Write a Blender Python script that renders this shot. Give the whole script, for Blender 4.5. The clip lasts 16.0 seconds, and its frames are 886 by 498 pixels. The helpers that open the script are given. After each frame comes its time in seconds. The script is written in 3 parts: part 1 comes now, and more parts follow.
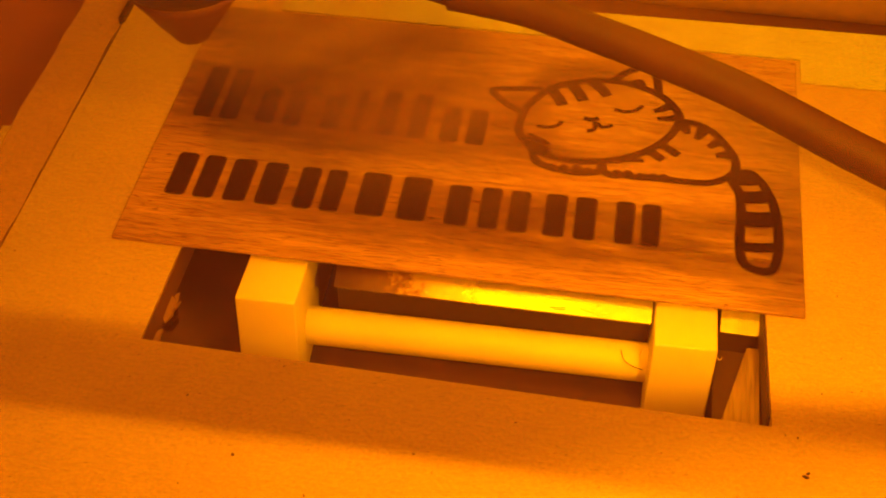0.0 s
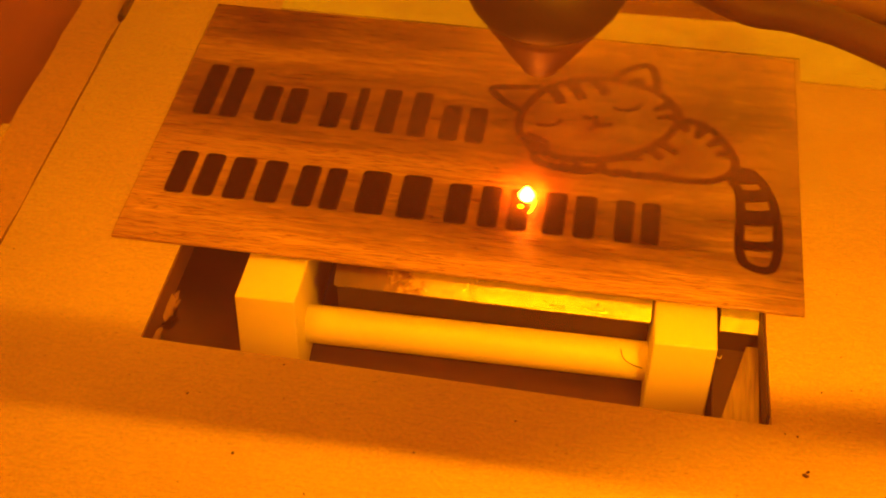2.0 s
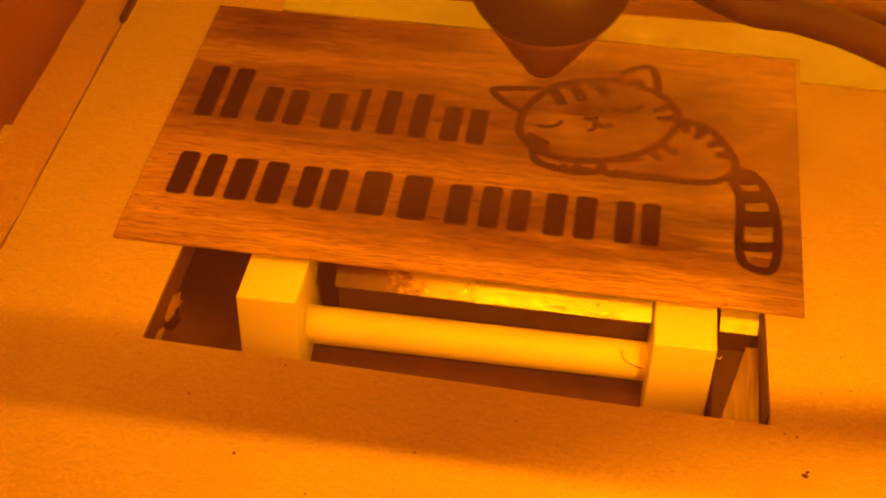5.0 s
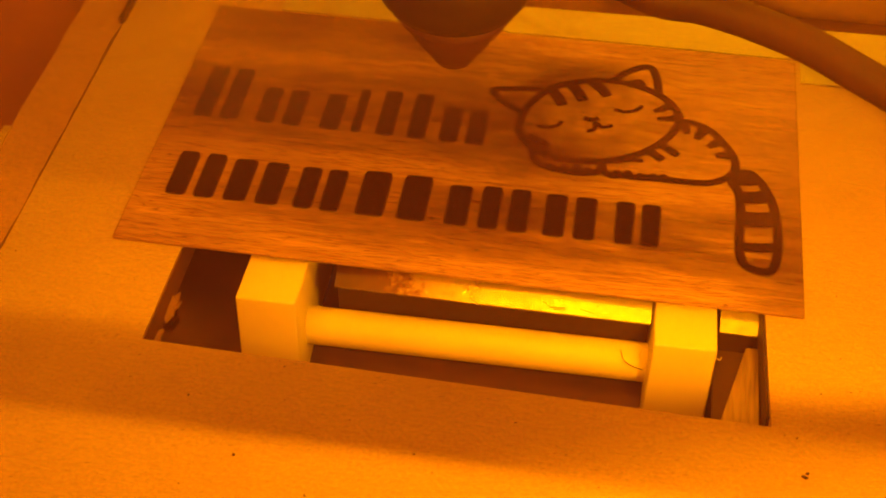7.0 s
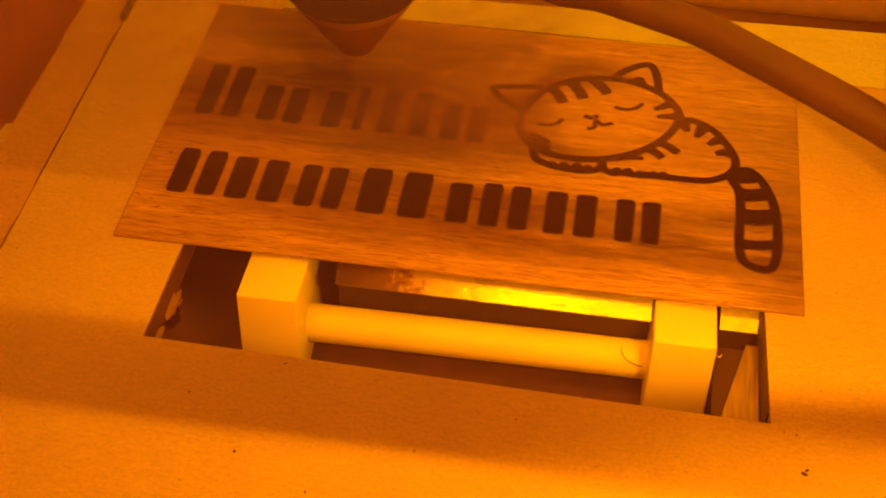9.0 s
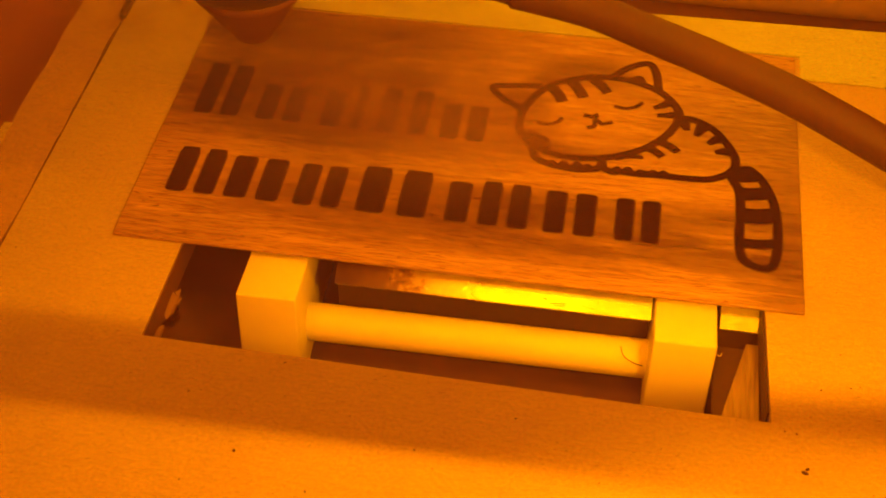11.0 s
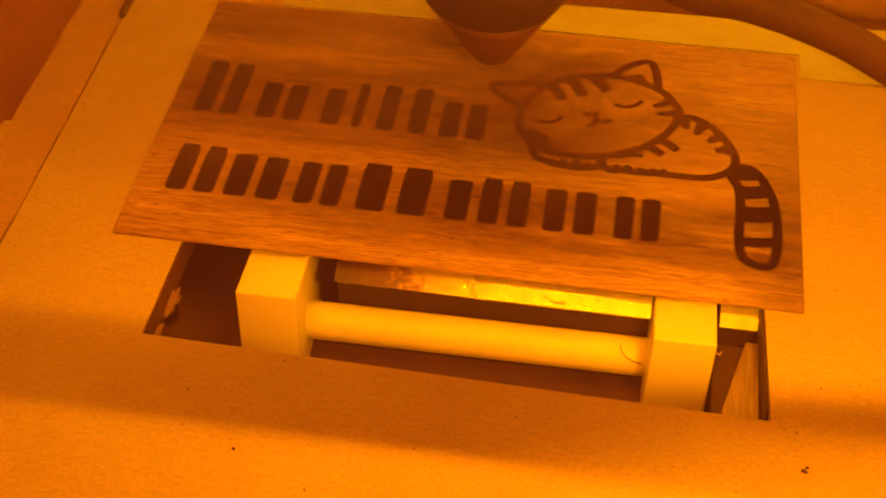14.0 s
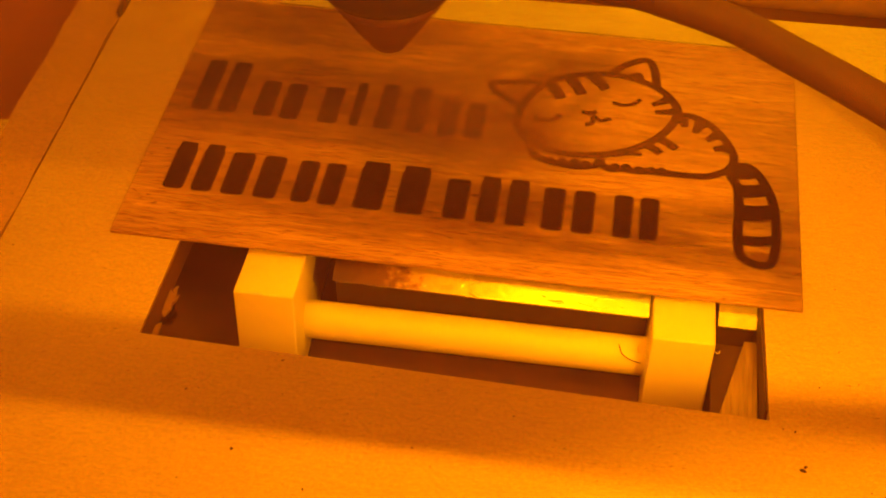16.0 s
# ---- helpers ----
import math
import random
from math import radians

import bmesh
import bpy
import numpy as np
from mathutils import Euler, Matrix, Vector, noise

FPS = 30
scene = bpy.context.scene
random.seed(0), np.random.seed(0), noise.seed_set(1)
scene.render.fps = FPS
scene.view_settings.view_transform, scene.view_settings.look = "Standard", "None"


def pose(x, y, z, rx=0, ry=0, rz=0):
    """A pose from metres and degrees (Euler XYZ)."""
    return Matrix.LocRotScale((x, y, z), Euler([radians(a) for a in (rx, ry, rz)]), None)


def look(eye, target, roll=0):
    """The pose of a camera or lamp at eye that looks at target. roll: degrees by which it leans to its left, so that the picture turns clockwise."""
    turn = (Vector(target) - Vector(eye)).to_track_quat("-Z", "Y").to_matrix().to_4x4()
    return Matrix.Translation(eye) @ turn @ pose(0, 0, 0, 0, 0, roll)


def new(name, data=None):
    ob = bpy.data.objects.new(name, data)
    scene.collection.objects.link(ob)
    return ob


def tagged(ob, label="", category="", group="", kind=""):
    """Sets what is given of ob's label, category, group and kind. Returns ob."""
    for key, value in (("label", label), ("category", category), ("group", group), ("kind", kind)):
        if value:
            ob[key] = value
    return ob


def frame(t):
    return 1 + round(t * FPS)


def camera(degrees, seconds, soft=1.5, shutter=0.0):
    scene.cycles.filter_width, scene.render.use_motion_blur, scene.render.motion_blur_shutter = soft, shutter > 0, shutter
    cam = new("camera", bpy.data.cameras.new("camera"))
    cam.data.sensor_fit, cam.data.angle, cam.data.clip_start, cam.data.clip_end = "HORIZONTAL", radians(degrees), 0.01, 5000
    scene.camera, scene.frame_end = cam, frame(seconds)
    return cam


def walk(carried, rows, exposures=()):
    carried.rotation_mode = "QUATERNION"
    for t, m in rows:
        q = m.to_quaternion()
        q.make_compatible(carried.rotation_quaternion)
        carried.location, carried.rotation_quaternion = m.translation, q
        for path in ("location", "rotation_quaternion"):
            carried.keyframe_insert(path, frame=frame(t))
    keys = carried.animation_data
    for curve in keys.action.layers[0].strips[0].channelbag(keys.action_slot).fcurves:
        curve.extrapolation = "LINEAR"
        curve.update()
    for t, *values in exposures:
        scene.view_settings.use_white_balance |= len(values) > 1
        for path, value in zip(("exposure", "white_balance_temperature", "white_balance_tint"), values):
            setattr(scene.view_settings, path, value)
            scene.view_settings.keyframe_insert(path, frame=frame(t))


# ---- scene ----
# ---- camera ----
cam = camera(35.58, 16.0, soft=1.6, shutter=0.3)
walk(cam, [
    (0, pose(0.12528, -0.24350, 0.25674, 45.115, -0.295, 8.909)),
    (0.5, pose(0.12488, -0.24320, 0.25760, 44.853, -0.338, 8.887)),
    (1, pose(0.12503, -0.24340, 0.25796, 44.943, -0.341, 8.913)),
    (1.5, pose(0.12482, -0.24296, 0.25758, 44.917, -0.340, 8.873)),
    (2, pose(0.12443, -0.24346, 0.25689, 45.015, -0.418, 8.829)),
    (2.5, pose(0.12466, -0.24346, 0.25708, 45.016, -0.370, 8.826)),
    (3, pose(0.12507, -0.24310, 0.25721, 44.951, -0.325, 8.922)),
    (3.5, pose(0.12504, -0.24309, 0.25739, 44.905, -0.306, 8.923)),
    (4, pose(0.12510, -0.24417, 0.25799, 45.053, -0.316, 8.906)),
    (6.5, pose(0.12473, -0.24381, 0.25718, 44.979, -0.367, 8.879)),
    (7, pose(0.12505, -0.24337, 0.25800, 44.961, -0.320, 8.900)),
    (7.5, pose(0.12481, -0.24319, 0.25659, 45.052, -0.343, 8.887)),
    (8, pose(0.12456, -0.24169, 0.25676, 44.832, -0.353, 8.902)),
    (8.5, pose(0.12527, -0.24358, 0.25860, 44.814, -0.290, 8.939)),
    (9, pose(0.12531, -0.24406, 0.25816, 44.916, -0.285, 8.923)),
    (11.5, pose(0.12472, -0.24387, 0.25710, 44.926, -0.350, 8.869)),
    (12, pose(0.12440, -0.24172, 0.25591, 44.829, -0.373, 8.908)),
    (12.5, pose(0.12388, -0.24232, 0.25527, 44.991, -0.427, 8.822)),
    (13, pose(0.12575, -0.24270, 0.25744, 44.798, -0.212, 8.963)),
    (13.5, pose(0.12552, -0.24291, 0.25722, 44.883, -0.252, 8.941)),
    (14, pose(0.12511, -0.24392, 0.25756, 44.851, -0.329, 8.895)),
    (14.5, pose(0.12499, -0.24320, 0.25844, 44.659, -0.338, 8.878)),
    (15, pose(0.12535, -0.24283, 0.25789, 44.733, -0.288, 8.919)),
    (15.5, pose(0.12479, -0.24285, 0.25774, 44.682, -0.359, 8.862)),
    (16, pose(0.12503, -0.24313, 0.25752, 44.724, -0.357, 8.827)),
], exposures=[(0, 0.07), (4, 0.07), (6.5, 0.05), (8.5, -0.01), (9.2, -0.02), (11.5, 0.0), (12.5, 0.08), (14, -0.01), (15, 0.09), (16, 0.10)])

# ---- light: room light from the front through the orange window; lamps inside are added ----
world = bpy.data.worlds.new("room")
scene.world = world
world.use_nodes = True
world.node_tree.nodes["Background"].inputs["Color"].default_value = (1.0, 0.93, 0.82, 1)
world.node_tree.nodes["Background"].inputs["Strength"].default_value = 0.60


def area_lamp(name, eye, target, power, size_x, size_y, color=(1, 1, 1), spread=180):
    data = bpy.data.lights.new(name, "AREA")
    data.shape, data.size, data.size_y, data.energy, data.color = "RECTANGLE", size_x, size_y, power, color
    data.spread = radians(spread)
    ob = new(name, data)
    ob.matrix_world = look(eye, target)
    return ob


area_lamp("room_lamp", (-0.25, -0.85, 1.15), (0.09, 0.03, 0), 5.5, 0.22, 0.16, (1.0, 0.94, 0.84))
# unseen lamps, added to brighten the bed and place its shadows
area_lamp("lid_fill", (0.110, -0.050, 0.166), (0.110, -0.050, 0), 0.29, 0.055, 0.0007, (1.0, 0.90, 0.72))
area_lamp("inner_fill", (0.190, 0.250, 0.160), (0.14, 0.03, 0), 0.34, 0.16, 0.006, (1.0, 0.93, 0.78))
area_lamp("roof_fill", (0.072, 0.045, 0.166), (0.072, 0.046, 0), 0.43, 0.24, 0.15, (1.0, 0.92, 0.75))
area_lamp("front_fill_west", (0.0, -0.150, 0.164), (0.0, 0.005, -0.01), 0.050, 0.02, 0.0006, (1.0, 0.93, 0.78), 130)
area_lamp("front_fill_east", (0.196, -0.150, 0.164), (0.196, 0.005, -0.01), 0.41, 0.008, 0.0006, (1.0, 0.93, 0.78), 130)


# ---- materials ----
def material(name):
    m = bpy.data.materials.new(name)
    m.use_nodes = True
    nt = m.node_tree
    return m, nt, nt.nodes["Principled BSDF"]


def node(nt, kind, inputs=None, **props):
    n = nt.nodes.new(kind)
    for k, v in props.items():
        if k == "operation":
            n.operation = v
        elif k == "blend_type":
            n.blend_type = v
        elif k == "data_type":
            n.data_type = v
    for k, v in (inputs or {}).items():
        if hasattr(v, "is_output"):
            nt.links.new(v, n.inputs[k])
        else:
            n.inputs[k].default_value = v
    return n


def ramp(nt, fac, stops):
    r = nt.nodes.new("ShaderNodeValToRGB")
    while len(r.color_ramp.elements) < len(stops):
        r.color_ramp.elements.new(0.5)
    for e, (p, c) in zip(r.color_ramp.elements, stops):
        e.position = p
        e.color = (*c, 1) if len(c) == 3 else c
    nt.links.new(fac, r.inputs["Fac"])
    return r.outputs["Color"]


def coords(nt, scale=(1, 1, 1), offset=(0, 0, 0)):
    tc = nt.nodes.new("ShaderNodeTexCoord")
    mp = node(nt, "ShaderNodeMapping", {"Vector": tc.outputs["Object"], "Scale": scale, "Location": offset})
    return mp.outputs["Vector"]


def noise_tex(nt, vector, scale, detail=6, rough=0.6, distort=0.0):
    return node(nt, "ShaderNodeTexNoise", {"Vector": vector, "Scale": scale, "Detail": detail, "Roughness": rough, "Distortion": distort}).outputs["Fac"]


def mixed(nt, mode, fac, a, b):
    n = nt.nodes.new("ShaderNodeMix")
    n.data_type, n.blend_type = "RGBA", mode
    for i, v in ((0, fac), (6, a), (7, b)):
        if hasattr(v, "is_output"):
            nt.links.new(v, n.inputs[i])
        elif i == 0:
            n.inputs[i].default_value = v
        else:
            n.inputs[i].default_value = (*v, 1)
    return n.outputs[2]


def bump(nt, bsdf, height, strength, distance):
    b = node(nt, "ShaderNodeBump", {"Height": height, "Strength": strength, "Distance": distance})
    nt.links.new(b.outputs["Normal"], bsdf.inputs["Normal"])


def cardboard_material(name, tint):
    m, nt, p = material(name)
    v = coords(nt)
    fine = noise_tex(nt, v, 1000, 5, 0.65)
    fibre = noise_tex(nt, coords(nt, (1, 7, 1)), 260, 5)
    large = noise_tex(nt, v, 18, 4)
    c = ramp(nt, fine, [(0.34, tuple(0.83 * t for t in tint)), (0.62, tuple(1.10 * t for t in tint))])
    c = mixed(nt, "MULTIPLY", 0.45, c, ramp(nt, fibre, [(0.35, (0.72, 0.70, 0.66)), (0.6, (1, 1, 1))]))
    c = mixed(nt, "MULTIPLY", 0.5, c, ramp(nt, large, [(0.35, (0.80, 0.76, 0.70)), (0.65, (1, 1, 1))]))
    flecks = noise_tex(nt, coords(nt, (1, 2.2, 1)), 700, 1, 0.4)
    c = mixed(nt, "MULTIPLY", 1.0, c, ramp(nt, flecks, [(0.20, (0.45, 0.38, 0.3)), (0.27, (1, 1, 1))]))
    nt.links.new(c, p.inputs["Base Color"])
    p.inputs["Roughness"].default_value = 0.85
    bump(nt, p, fine, 0.35, 0.0003)
    return m


def wood_material():
    m, nt, p = material("sign_wood")
    warp = noise_tex(nt, coords(nt, (2, 9, 9)), 9, 4)
    sc = node(nt, "ShaderNodeMath", {0: warp, 1: 2.2}, operation="MULTIPLY")

    def streaks(scale):
        n = nt.nodes.new("ShaderNodeVectorMath")
        n.operation = "ADD"
        nt.links.new(coords(nt, scale), n.inputs[0])
        nt.links.new(sc.outputs[0], n.inputs[1])
        return n.outputs[0]

    broad = noise_tex(nt, streaks((7, 150, 150)), 1.5, 4, 0.6)
    fine = noise_tex(nt, streaks((30, 560, 560)), 1.5, 6, 0.7)
    grain = mixed(nt, "MIX", 0.62, broad, fine)
    pores = noise_tex(nt, coords(nt, (90, 1100, 1100)), 2.0, 3, 0.5)
    c = ramp(nt, grain, [(0.34, (0.22, 0.118, 0.044)), (0.43, (0.32, 0.190, 0.077)), (0.53, (0.41, 0.262, 0.110)), (0.64, (0.56, 0.385, 0.17))])
    c = mixed(nt, "MULTIPLY", 0.6, c, ramp(nt, pores, [(0.36, (0.40, 0.31, 0.23)), (0.50, (1, 1, 1))]))
    flecks = noise_tex(nt, coords(nt, (260, 700, 700)), 1.6, 2, 0.5)
    c = mixed(nt, "MULTIPLY", 1.0, c, ramp(nt, flecks, [(0.27, (0.40, 0.28, 0.19)), (0.34, (1, 1, 1))]))
    # smoke stains along the engraved rows, blown out along the grain
    xyz = node(nt, "ShaderNodeSeparateXYZ", {"Vector": coords(nt)})
    stain = noise_tex(nt, coords(nt, (1, 4.5, 1)), 34, 7, 0.7)

    def band(axis, centre, half):
        a = node(nt, "ShaderNodeMath", {0: xyz.outputs[axis], 1: centre}, operation="SUBTRACT")
        a = node(nt, "ShaderNodeMath", {0: a.outputs[0]}, operation="ABSOLUTE")
        a = node(nt, "ShaderNodeMath", {0: a.outputs[0], 1: half}, operation="DIVIDE")
        a = node(nt, "ShaderNodeMath", {0: 1.0, 1: a.outputs[0]}, operation="SUBTRACT")
        a.use_clamp = True
        return a.outputs[0]

    def blot(cx, cy, hx, hy):
        return node(nt, "ShaderNodeMath", {0: band("X", cx, hx), 1: band("Y", cy, hy)}, operation="MULTIPLY").outputs[0]

    total = node(nt, "ShaderNodeMath", {0: band("Y", 0.062, 0.026), 1: 0.22}, operation="MULTIPLY").outputs[0]
    low = node(nt, "ShaderNodeMath", {0: band("Y", 0.020, 0.016), 1: 0.52}, operation="MULTIPLY").outputs[0]
    low = node(nt, "ShaderNodeMath", {0: low, 1: band("X", 0.110, 0.105)}, operation="MULTIPLY").outputs[0]
    low = node(nt, "ShaderNodeMath", {0: low, 1: 1.7}, operation="MULTIPLY").outputs[0]
    total = node(nt, "ShaderNodeMath", {0: total, 1: low}, operation="ADD").outputs[0]
    # besides staining, the tail blots put a thin shadow streak into the colour
    for b in (blot(0.170, 0.021, 0.034, 0.012), blot(0.172, 0.021, 0.034, 0.010), blot(0.045, 0.060, 0.062, 0.020), blot(0.178, 0.022, 0.018, 0.030), blot(0.168, 0.024, 0.034, 0.010), blot(0.120, 0.021, 0.050, 0.012), blot(0.104, 0.062, 0.012, 0.018),
              blot(0.03, 0.097, 0.060, 0.014), blot(0.118, 0.088, 0.016, 0.008)):
        total = node(nt, "ShaderNodeMath", {0: total, 1: b}, operation="ADD").outputs[0]
    # scorched halo round the cat's head
    mp = node(nt, "ShaderNodeMapping", {"Vector": coords(nt), "Location": (-0.1225 / 0.0240, -0.0670 / 0.0186, 0), "Scale": (1 / 0.0240, 1 / 0.0186, 0)})
    ln = nt.nodes.new("ShaderNodeVectorMath")
    ln.operation = "LENGTH"
    nt.links.new(mp.outputs["Vector"], ln.inputs[0])
    ring = node(nt, "ShaderNodeMath", {0: ln.outputs["Value"], 1: 1.0}, operation="SUBTRACT")
    ring = node(nt, "ShaderNodeMath", {0: ring.outputs[0]}, operation="ABSOLUTE")
    ring = node(nt, "ShaderNodeMath", {0: ring.outputs[0], 1: 0.22}, operation="DIVIDE")
    ring = node(nt, "ShaderNodeMath", {0: 1.0, 1: ring.outputs[0]}, operation="SUBTRACT")
    ring.use_clamp = True
    # the halo is blown to one side of the head
    side = node(nt, "ShaderNodeMath", {0: 0.136, 1: xyz.outputs["X"]}, operation="SUBTRACT")
    side = node(nt, "ShaderNodeMath", {0: side.outputs[0], 1: 35.0}, operation="MULTIPLY")
    side.use_clamp = True
    ring = node(nt, "ShaderNodeMath", {0: ring.outputs[0], 1: side.outputs[0]}, operation="MULTIPLY")
    total = node(nt, "ShaderNodeMath", {0: total, 1: ring.outputs[0]}, operation="ADD").outputs[0]
    # the wood inside the cat's head stayed clean
    inside = node(nt, "ShaderNodeMath", {0: ln.outputs["Value"], 1: 0.45}, operation="SUBTRACT")
    inside = node(nt, "ShaderNodeMath", {0: inside.outputs[0], 1: 2.2}, operation="MULTIPLY")
    inside.use_clamp = True
    inside = node(nt, "ShaderNodeMath", {0: inside.outputs[0], 1: 0.15}, operation="MAXIMUM")
    total = node(nt, "ShaderNodeMath", {0: total, 1: inside.outputs[0]}, operation="MULTIPLY").outputs[0]
    rows = node(nt, "ShaderNodeMath", {0: total, 1: -4.2}, operation="MULTIPLY")
    rows = node(nt, "ShaderNodeMath", {0: rows.outputs[0]}, operation="EXPONENT")
    rows = node(nt, "ShaderNodeMath", {0: 1.0, 1: rows.outputs[0]}, operation="SUBTRACT")
    mask = node(nt, "ShaderNodeMath", {0: rows.outputs[0], 1: ramp(nt, stain, [(0.30, (0.35, 0.35, 0.35)), (0.58, (1, 1, 1))])}, operation="MULTIPLY")
    mask.use_clamp = True
    c = mixed(nt, "MULTIPLY", mask.outputs[0], c, (0.18, 0.066, 0.026))
    nt.links.new(c, p.inputs["Base Color"])
    glint = noise_tex(nt, coords(nt, (70, 620, 620), (5, 2, 1)), 1.5, 3, 0.6)
    r = ramp(nt, glint, [(0.40, (0.60, 0.60, 0.60)), (0.62, (0.24, 0.24, 0.24))])
    nt.links.new(r, p.inputs["Roughness"])
    bump(nt, p, pores, 0.6, 0.0003)
    return m


def plain_material(name, color, rough, metal=0.0, vary=0.2, scale=120, relief=0.1, stretch=(1, 1, 1)):
    m, nt, p = material(name)
    a = noise_tex(nt, coords(nt, stretch), scale, 5)
    b = noise_tex(nt, coords(nt, stretch, (3, 1, 2)), scale / 9, 3)
    c = ramp(nt, a, [(0.3, tuple((1 - vary) * t for t in color)), (0.7, tuple(min(1, (1 + vary) * t) for t in color))])
    c = mixed(nt, "MULTIPLY", 0.6, c, ramp(nt, b, [(0.35, (1 - vary, 1 - vary, 1 - vary)), (0.62, (1, 1, 1))]))
    nt.links.new(c, p.inputs["Base Color"])
    nt.links.new(ramp(nt, a, [(0.3, (rough * 0.85,) * 3), (0.7, (min(1, rough * 1.15),) * 3)]), p.inputs["Roughness"])
    p.inputs["Metallic"].default_value = metal
    bump(nt, p, a, relief, 0.0003)
    return m


CARD = cardboard_material("cardboard", (0.50, 0.408, 0.20))
CARD_SIDE = cardboard_material("cardboard_strip", (0.47, 0.31, 0.17))
PALE_YELLOW = cardboard_material("pale_yellow", (0.52, 0.60, 0.22))
WOOD = wood_material()
CHAR = plain_material("char", (0.012, 0.004, 0.002), 0.95, vary=0.55, scale=900, relief=0.6)
SCORCH = plain_material("scorch", (0.060, 0.023, 0.010), 0.9, vary=0.5, scale=1400, relief=0.3)
CHAR.node_tree.nodes["Principled BSDF"].inputs["Specular IOR Level"].default_value = 0.08
RUBBER_SPEC = 0.3
WHITE = plain_material("white_plastic", (0.80, 0.77, 0.68), 0.42, vary=0.05, scale=60, relief=0.04)
STEEL = plain_material("brushed_steel", (0.42, 0.38, 0.30), 0.42, metal=0.9, vary=0.40, scale=60, relief=0.15, stretch=(14, 1, 1))
FOIL = plain_material("zinc_sheet", (0.90, 0.88, 0.78), 0.24, metal=0.75, vary=0.25, scale=420, relief=0.25)
def shade_foil():
    """Brown colour for the shade at the sheet's far end, breaking up into flakes."""
    nt = FOIL.node_tree
    p = nt.nodes["Principled BSDF"]
    clean = p.inputs["Base Color"].links[0].from_socket
    xyz = node(nt, "ShaderNodeSeparateXYZ", {"Vector": coords(nt)})
    n = noise_tex(nt, coords(nt), 330, 5, 0.7)
    wob = node(nt, "ShaderNodeMath", {0: n, 1: 0.040}, operation="MULTIPLY")
    sx = node(nt, "ShaderNodeMath", {0: xyz.outputs["X"], 1: wob.outputs[0]}, operation="ADD")
    a = node(nt, "ShaderNodeMath", {0: sx.outputs[0], 1: 0.080}, operation="SUBTRACT")
    a = node(nt, "ShaderNodeMath", {0: a.outputs[0], 1: 0.050}, operation="DIVIDE")
    a.use_clamp = True
    brown = ramp(nt, a.outputs[0], [(0.0, (0.055, 0.025, 0.012)), (0.30, (0.14, 0.070, 0.030)), (0.45, (0.36, 0.21, 0.095))])
    keep = ramp(nt, a.outputs[0], [(0.35, (0, 0, 0)), (0.75, (1, 1, 1))])
    nt.links.new(mixed(nt, "MIX", keep, brown, clean), p.inputs["Base Color"])
    inv = node(nt, "ShaderNodeMath", {0: keep, 1: 0.75}, operation="MULTIPLY")
    nt.links.new(inv.outputs[0], p.inputs["Metallic"])


shade_foil()
BRUSHED = plain_material("brushed_plate", (0.36, 0.27, 0.14), 0.45, metal=0.5, vary=0.38, scale=110, relief=0.12, stretch=(10, 0.7, 1))
DARK_BROWN = plain_material("blotchy_brown", (0.080, 0.031, 0.014), 0.8, vary=0.6, scale=130, relief=0.5)
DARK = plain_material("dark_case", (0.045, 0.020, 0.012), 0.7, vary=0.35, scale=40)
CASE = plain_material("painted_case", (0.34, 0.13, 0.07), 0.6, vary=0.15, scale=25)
BLACK = plain_material("black_nozzle", (0.034, 0.020, 0.014), 0.55, vary=0.25, scale=150)
TIP = plain_material("tan_nozzle_tip", (0.11, 0.042, 0.026), 0.55, vary=0.2, scale=200)
RUBBER = plain_material("grey_hose", (0.050, 0.020, 0.010), 0.58, vary=0.25, scale=90)
RUBBER.node_tree.nodes["Principled BSDF"].inputs["Specular IOR Level"].default_value = RUBBER_SPEC
PAPER = plain_material("torn_paper", (0.22, 0.13, 0.07), 0.9, vary=0.2, scale=300)
CRUMB = plain_material("crumbs", (0.045, 0.025, 0.012), 0.9, vary=0.3, scale=500)


def tinted_window():
    m, nt, p = material("orange_acrylic")
    nt.nodes.remove(p)
    tr = node(nt, "ShaderNodeBsdfTransparent", {"Color": (1.0, 0.575, 0.012, 1)})
    gl = node(nt, "ShaderNodeBsdfGlossy", {"Color": (1, 1, 1, 1), "Roughness": 0.05})
    # a faint scattering veil, added as haze to redden the dark tones
    haze = node(nt, "ShaderNodeBsdfDiffuse", {"Color": (0.95, 0.13, 0.003, 1)})
    mix = node(nt, "ShaderNodeMixShader", {"Fac": 0.004})
    veil = node(nt, "ShaderNodeMixShader", {"Fac": 0.050})
    nt.links.new(tr.outputs[0], veil.inputs[1])
    nt.links.new(haze.outputs[0], veil.inputs[2])
    nt.links.new(veil.outputs[0], mix.inputs[1])
    nt.links.new(gl.outputs[0], mix.inputs[2])
    nt.links.new(mix.outputs[0], nt.nodes["Material Output"].inputs["Surface"])
    return m


